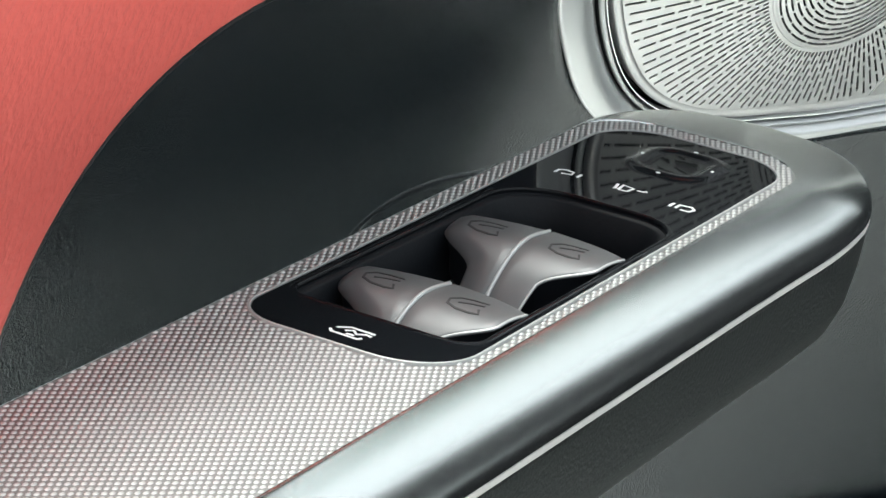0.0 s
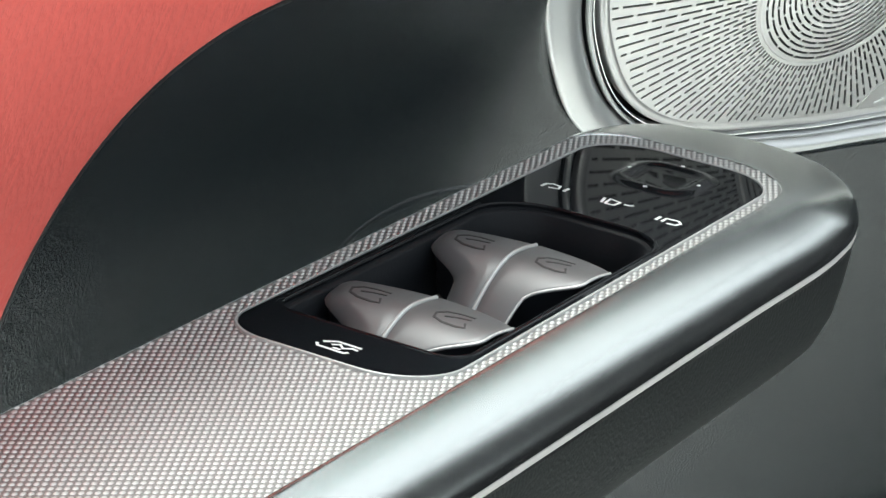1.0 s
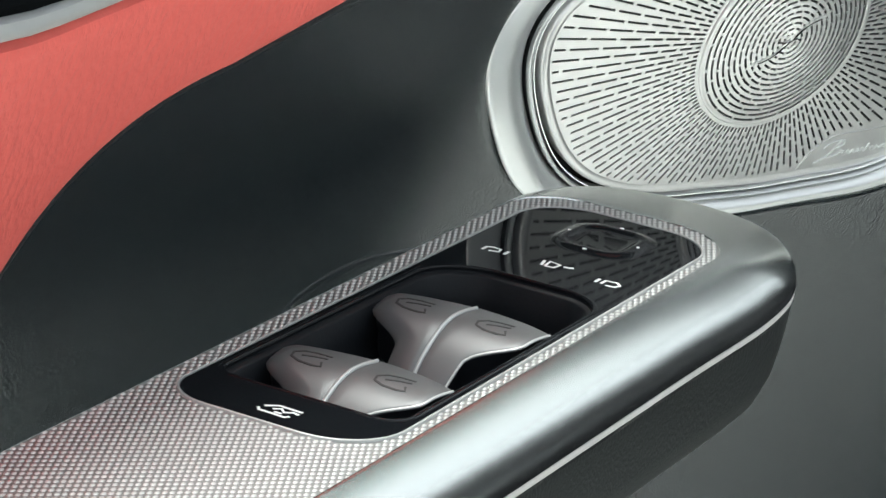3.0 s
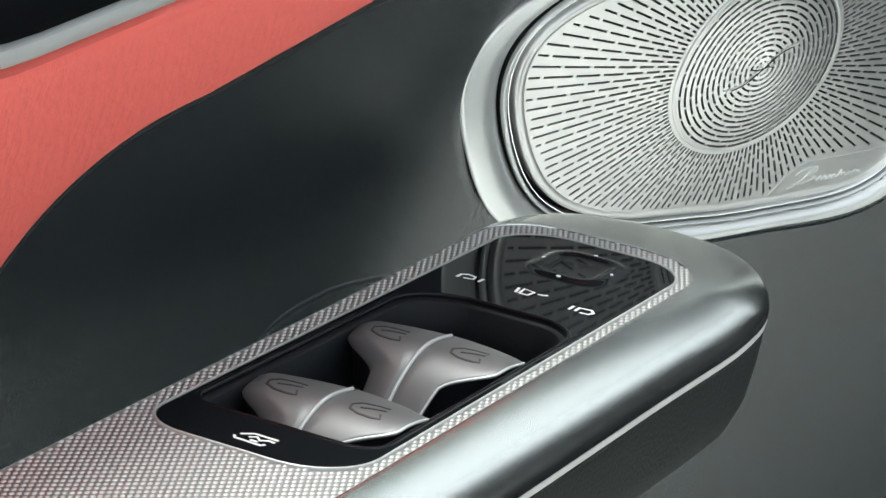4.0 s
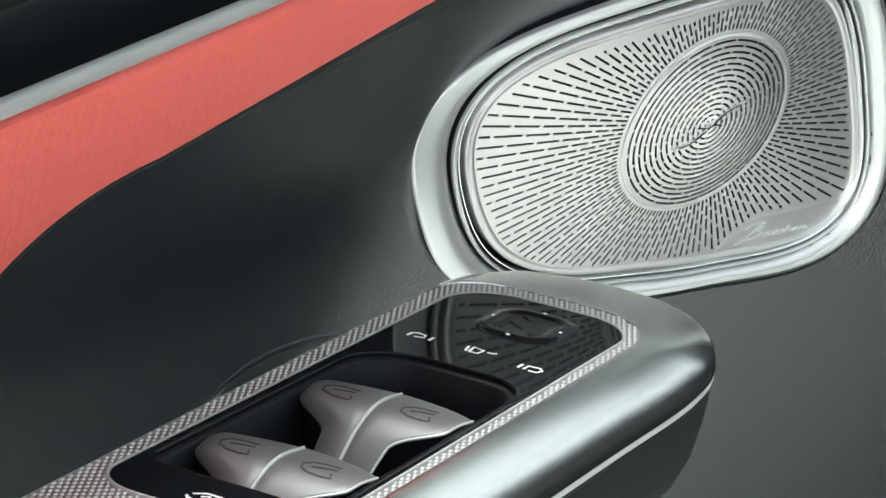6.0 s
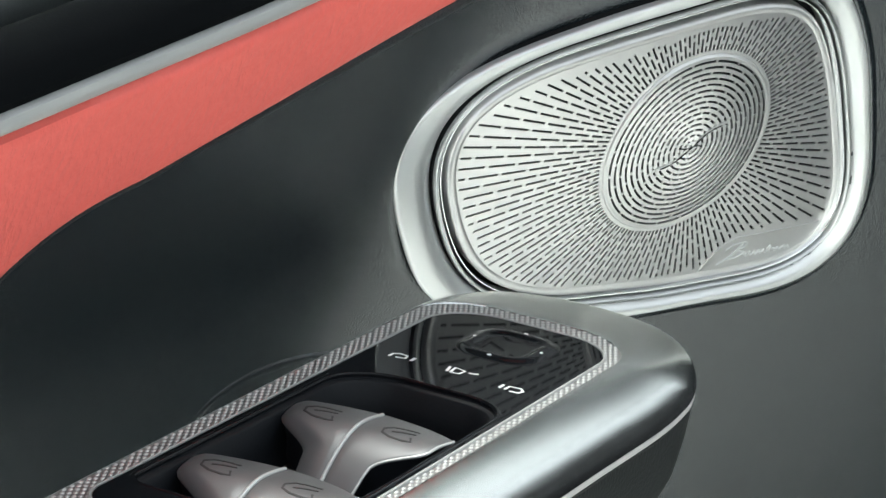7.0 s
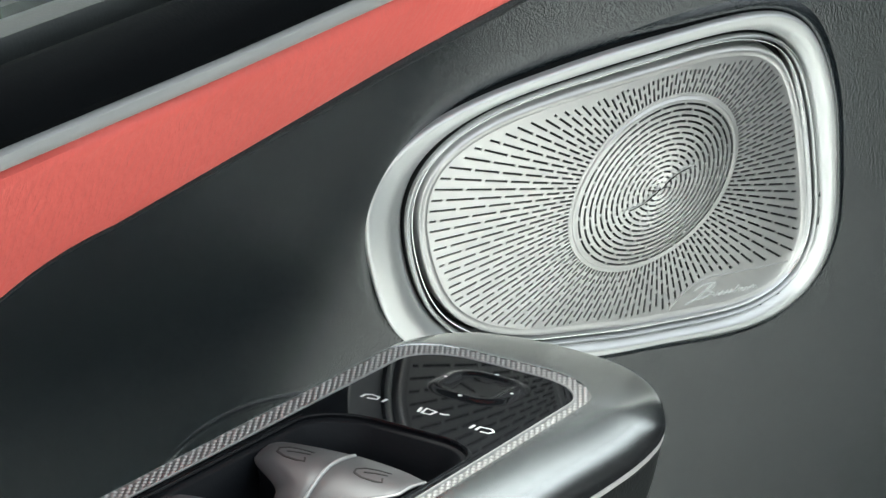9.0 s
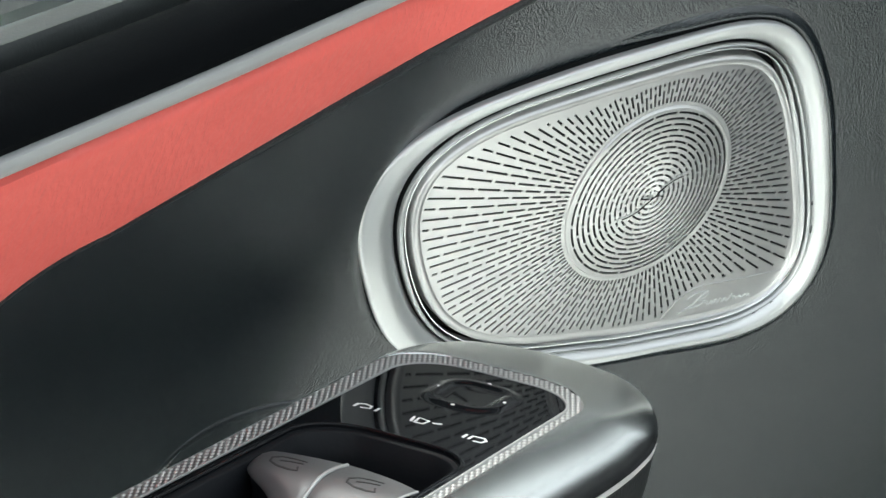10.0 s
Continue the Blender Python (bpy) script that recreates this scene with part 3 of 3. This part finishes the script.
def rocker(front, side):
    """One of a pair of window rockers: side 1 beside the door, -1 beside the driver."""
    cols = 14
    rows, edge = [], []
    for u in ROW_U:
        lo, hi = 0.045, rocker_half(u, side) - 0.02
        row = []
        for k in range(cols + 1):
            y = lo + (hi - lo) * (k / cols) ** 0.8
            gap = hi - y
            drop = 0.03 * max(0.0, 1 - gap / 0.08) ** 2
            if side > 0:
                drop += 0.22 * max(0.0, 1 - gap / 0.55) ** 2
            if k == 0:
                drop += 0.03
            row.append((-u, side * y, rocker_z(u) - drop))
        rows.append(row)
        if u > 0.5:
            edge.append((-u, side * (hi - 0.01), rocker_z(u) - 0.03))
    bm = bmesh.new()
    grid(bm, rows)
    for k, deep in ((0, 0.45), (-1, 0.05)):
        grid(bm, [[r[k] for r in rows], [(r[k][0] - (0.02 if r[k][0] > -0.5 else 0), r[k][1], r[k][2] - deep) for r in rows]])
    base = part("rocker", bm, ROCKER, switches, "satin grey metal window rocker", smooth=50)
    base.location = Vector((front, 0.08, 0)) * CM
    bm = bmesh.new()
    grid(bm, [[(r[-1][0], r[-1][1] * q, r[-1][2] - deep) for r in rows] for q, deep in ((0.985, 0.03), (0.96, 0.12), (0.90, 0.5), (0.88, 0.9))])
    part("rocker_side", bm, BLACK, base, "black flank under the metal cap", smooth=50)
    if side < 0:
        bm = bmesh.new()
        tube(bm, edge, 0.034, 8)
        part("edge_trim", bm, SILVER_TRIM, base, "polished edge line")
    else:
        bm = bmesh.new()
        tube(bm, [(-u, 0.0, rocker_z(u) - 0.012) for u in ROW_U], 0.05, 8)
        part("divider", bm, SILVER_TRIM, base, "polished line between the rockers")
    # window sign: raised strokes, the dark of the engraved grooves put into their colour
    def put(x, y, h):
        u, yy = 1.0 - 1.25 * y, side * 1.02 - 1.35 * x
        return Vector((-u, yy, rocker_z(u) + h))
    bm = bmesh.new()
    stroke(bm, [(0.24, -0.14), (0.30, -0.28), (0.16, -0.31), (-0.10, -0.29), (-0.28, -0.20), (-0.32, -0.02), (-0.20, 0.14), (0.0, 0.20), (0.26, 0.20)], 0.044, -0.02, 0.012, put)
    stroke(bm, [(-0.15, -0.08), (0.04, 0.0), (0.26, 0.05)], 0.040, -0.02, 0.012, put)
    part("window_sign", bm, ENGRAVE, base, "engraved window outline, drawn as raised dark strokes")
    return base


for front in (-11.62, -6.92):
    for side in (1, -1):
        rocker(front, side)

# mirror control
SQ = rounded([(-0.90, 0.74), (-0.90, -0.74), (0.90, -0.74), (0.90, 0.74)], [0.45] * 4, 10, 4)
bm = bmesh.new()
grid(bm, [[(x, y, z) for x, y in shifted(SQ, d)] for d, z in ((0.46, 0.031), (0.36, 0.040), (0.26, 0.075), (0.16, 0.11), (0.08, 0.115), (0.0, 0.085), (-0.06, 0.055), (-0.14, 0.045), (-0.2, 0.042))], True)
bm.faces.new([bm.verts.new((x * CM, y * CM, 0.00042)) for x, y in shifted(SQ, -0.2)])
knob = part("mirror_control", bm, GLOSS, switches, "square gloss black touch pad with a soft ridge", smooth=60)
knob.location = (-0.0012, 0, 0)
for x, y in ((0, 0.93), (0, -0.93), (1.12, 0), (-1.12, 0)):
    bm = bmesh.new()
    bmesh.ops.create_circle(bm, cap_ends=True, radius=0.055 * CM, segments=16, matrix=Matrix.Translation((x * CM, y * CM, 0.00095)))
    ret = bmesh.ops.extrude_face_region(bm, geom=bm.faces[:])
    bmesh.ops.translate(bm, verts=[v for v in ret["geom"] if isinstance(v, bmesh.types.BMVert)], vec=(0, 0, 0.00012))
    part("dot", bm, PRINT, knob, "white printed dot")


def sign(name, cx, cy, lines, label, width=0.075, scale=1.0):
    """A printed sign that is read from the driver's seat."""
    bm = bmesh.new()
    for line in lines:
        stroke(bm, [(x * scale, y * scale) for x, y in line], width, 0.03, 0.036, lambda x, y, z: Vector((cx + y, cy - x, z)))
    part(name, bm, PRINT, switches, label, smooth=0)


sign("mirror_sign", -2.85, 1.62, [[(-0.30, -0.16), (-0.30, 0.10), (-0.16, 0.2), (0.06, 0.16), (0.10, -0.04), (-0.14, -0.12)], [(0.28, -0.12), (0.28, 0.16)]], "white printed left mirror sign")
sign("fold_sign", -2.80, 0.10, [[(-0.22, -0.2), (-0.30, 0.18)], [(-0.12, -0.2), (-0.16, 0.2), (0.14, 0.12), (0.10, -0.18), (-0.12, -0.2)], [(0.26, 0.06), (0.40, 0.08), (0.48, 0.16)]], "white printed mirror folding sign")
sign("mirror_sign", -3.05, -1.52, [[(-0.32, -0.14), (-0.32, 0.16)], [(-0.16, -0.14), (-0.16, 0.14), (0.14, 0.18), (0.26, 0.02), (0.20, -0.16), (-0.02, -0.18)]], "white printed right mirror sign")
sign("child_lock_sign", -15.72, 0.12, [[(-0.40, -0.08), (-0.32, -0.2), (0.30, -0.22), (0.36, -0.12)], [(-0.34, 0.06), (-0.10, 0.26), (0.46, 0.24)], [(-0.12, 0.02), (0.02, 0.14), (0.16, 0.0), (0.32, 0.12), (0.46, 0.08)], [(-0.02, -0.1), (0.16, -0.1)]], "white printed child lock sign")

# ---- the setting ----
bm = bmesh.new()
grid(bm, [[(x, y, -62) for x in (-60000, -2000, -200, 200, 2000, 60000)] for y in (-60000, -2000, -200, 200, 2000, 60000)])
ground = finish("ground", bm, GROUND, smooth=0)
tagged(ground, "grey concrete ground outside the car", "ground", kind="structure")

# near-black, for unseen blocks that are added only to shape reflections
UNSEEN_DARK = material("dark_unseen_block", (0.010, 0.0105, 0.012), 0.8, bump=0.3, scale=200, vary=0.2, ior=1.12)
# unseen dark block ahead, added so the metal edge reflects a dark band
bm = bmesh.new()
prof = [(76, -62), (75, -30), (74, 0), (77, 13), (84, 19), (96, 22), (150, 26), (150, -62)]
grid(bm, [[(x, y, z) for x, z in prof] for y in (-170, -30, 0, 20)])
dash = finish("unseen_front_block", bm, UNSEEN_DARK, smooth=30)
tagged(dash, "unseen dark block ahead, added to darken the metal edge's reflections", "wall", kind="structure")
bm = bmesh.new()
# unseen block added to darken the panel's reflections; its foot reaches further in
prof = [(44, -62, -37), (44, -46, -37), (44, -41.5, -35), (44, -37, -28.5), (44, -25, -27.5), (45, -15, -31), (49, -11, -31), (58, -9, -31), (84, -8, -31), (84, -62, -37)]
grid(bm, [[(x, y + (20 - y) * k / 6, z) for x, z, y in prof] for k in range(7)])
tagged(finish("unseen_hinge_block", bm, UNSEEN_DARK, smooth=30), "unseen dark block beyond the hinges, added to darken the panel's reflections", "wall", kind="structure")
# two unseen dark posts, added to put dark bands into the metal's reflections
for foot, head, thick, wide in ((Vector((98, -19, 16)), Vector((78, -22, 115)), 2.4, 3.0), (Vector((104, -66, 16)), Vector((78, -70, 115)), 7, 27)):
    bm = bmesh.new()
    rows = []
    for k in range(9):
        c = foot.lerp(head, k / 8)
        rows.append([c + Vector((thick * math.sin(a), wide * math.cos(a), 0)) for a in (2 * math.pi * j / 24 for j in range(24))])
    grid(bm, rows, True)
    tagged(finish("unseen_post", bm, UNSEEN_DARK, smooth=60), "unseen dark post ahead, added for dark bands in the metal edge", "wall", kind="structure")
# unseen dark block across, added so the top of the grille reflects dark
bm = bmesh.new()
prof = [(-180, -62), (-182, 10), (-186, 30), (-210, 34), (-212, -62)]
grid(bm, [[(x, y, z) for y, z in prof] for x in (-150, -40, 20, 86)])
tagged(finish("unseen_far_block", bm, UNSEEN_DARK, smooth=30), "unseen dark block across, added to darken the grille's reflections", "wall", kind="structure")
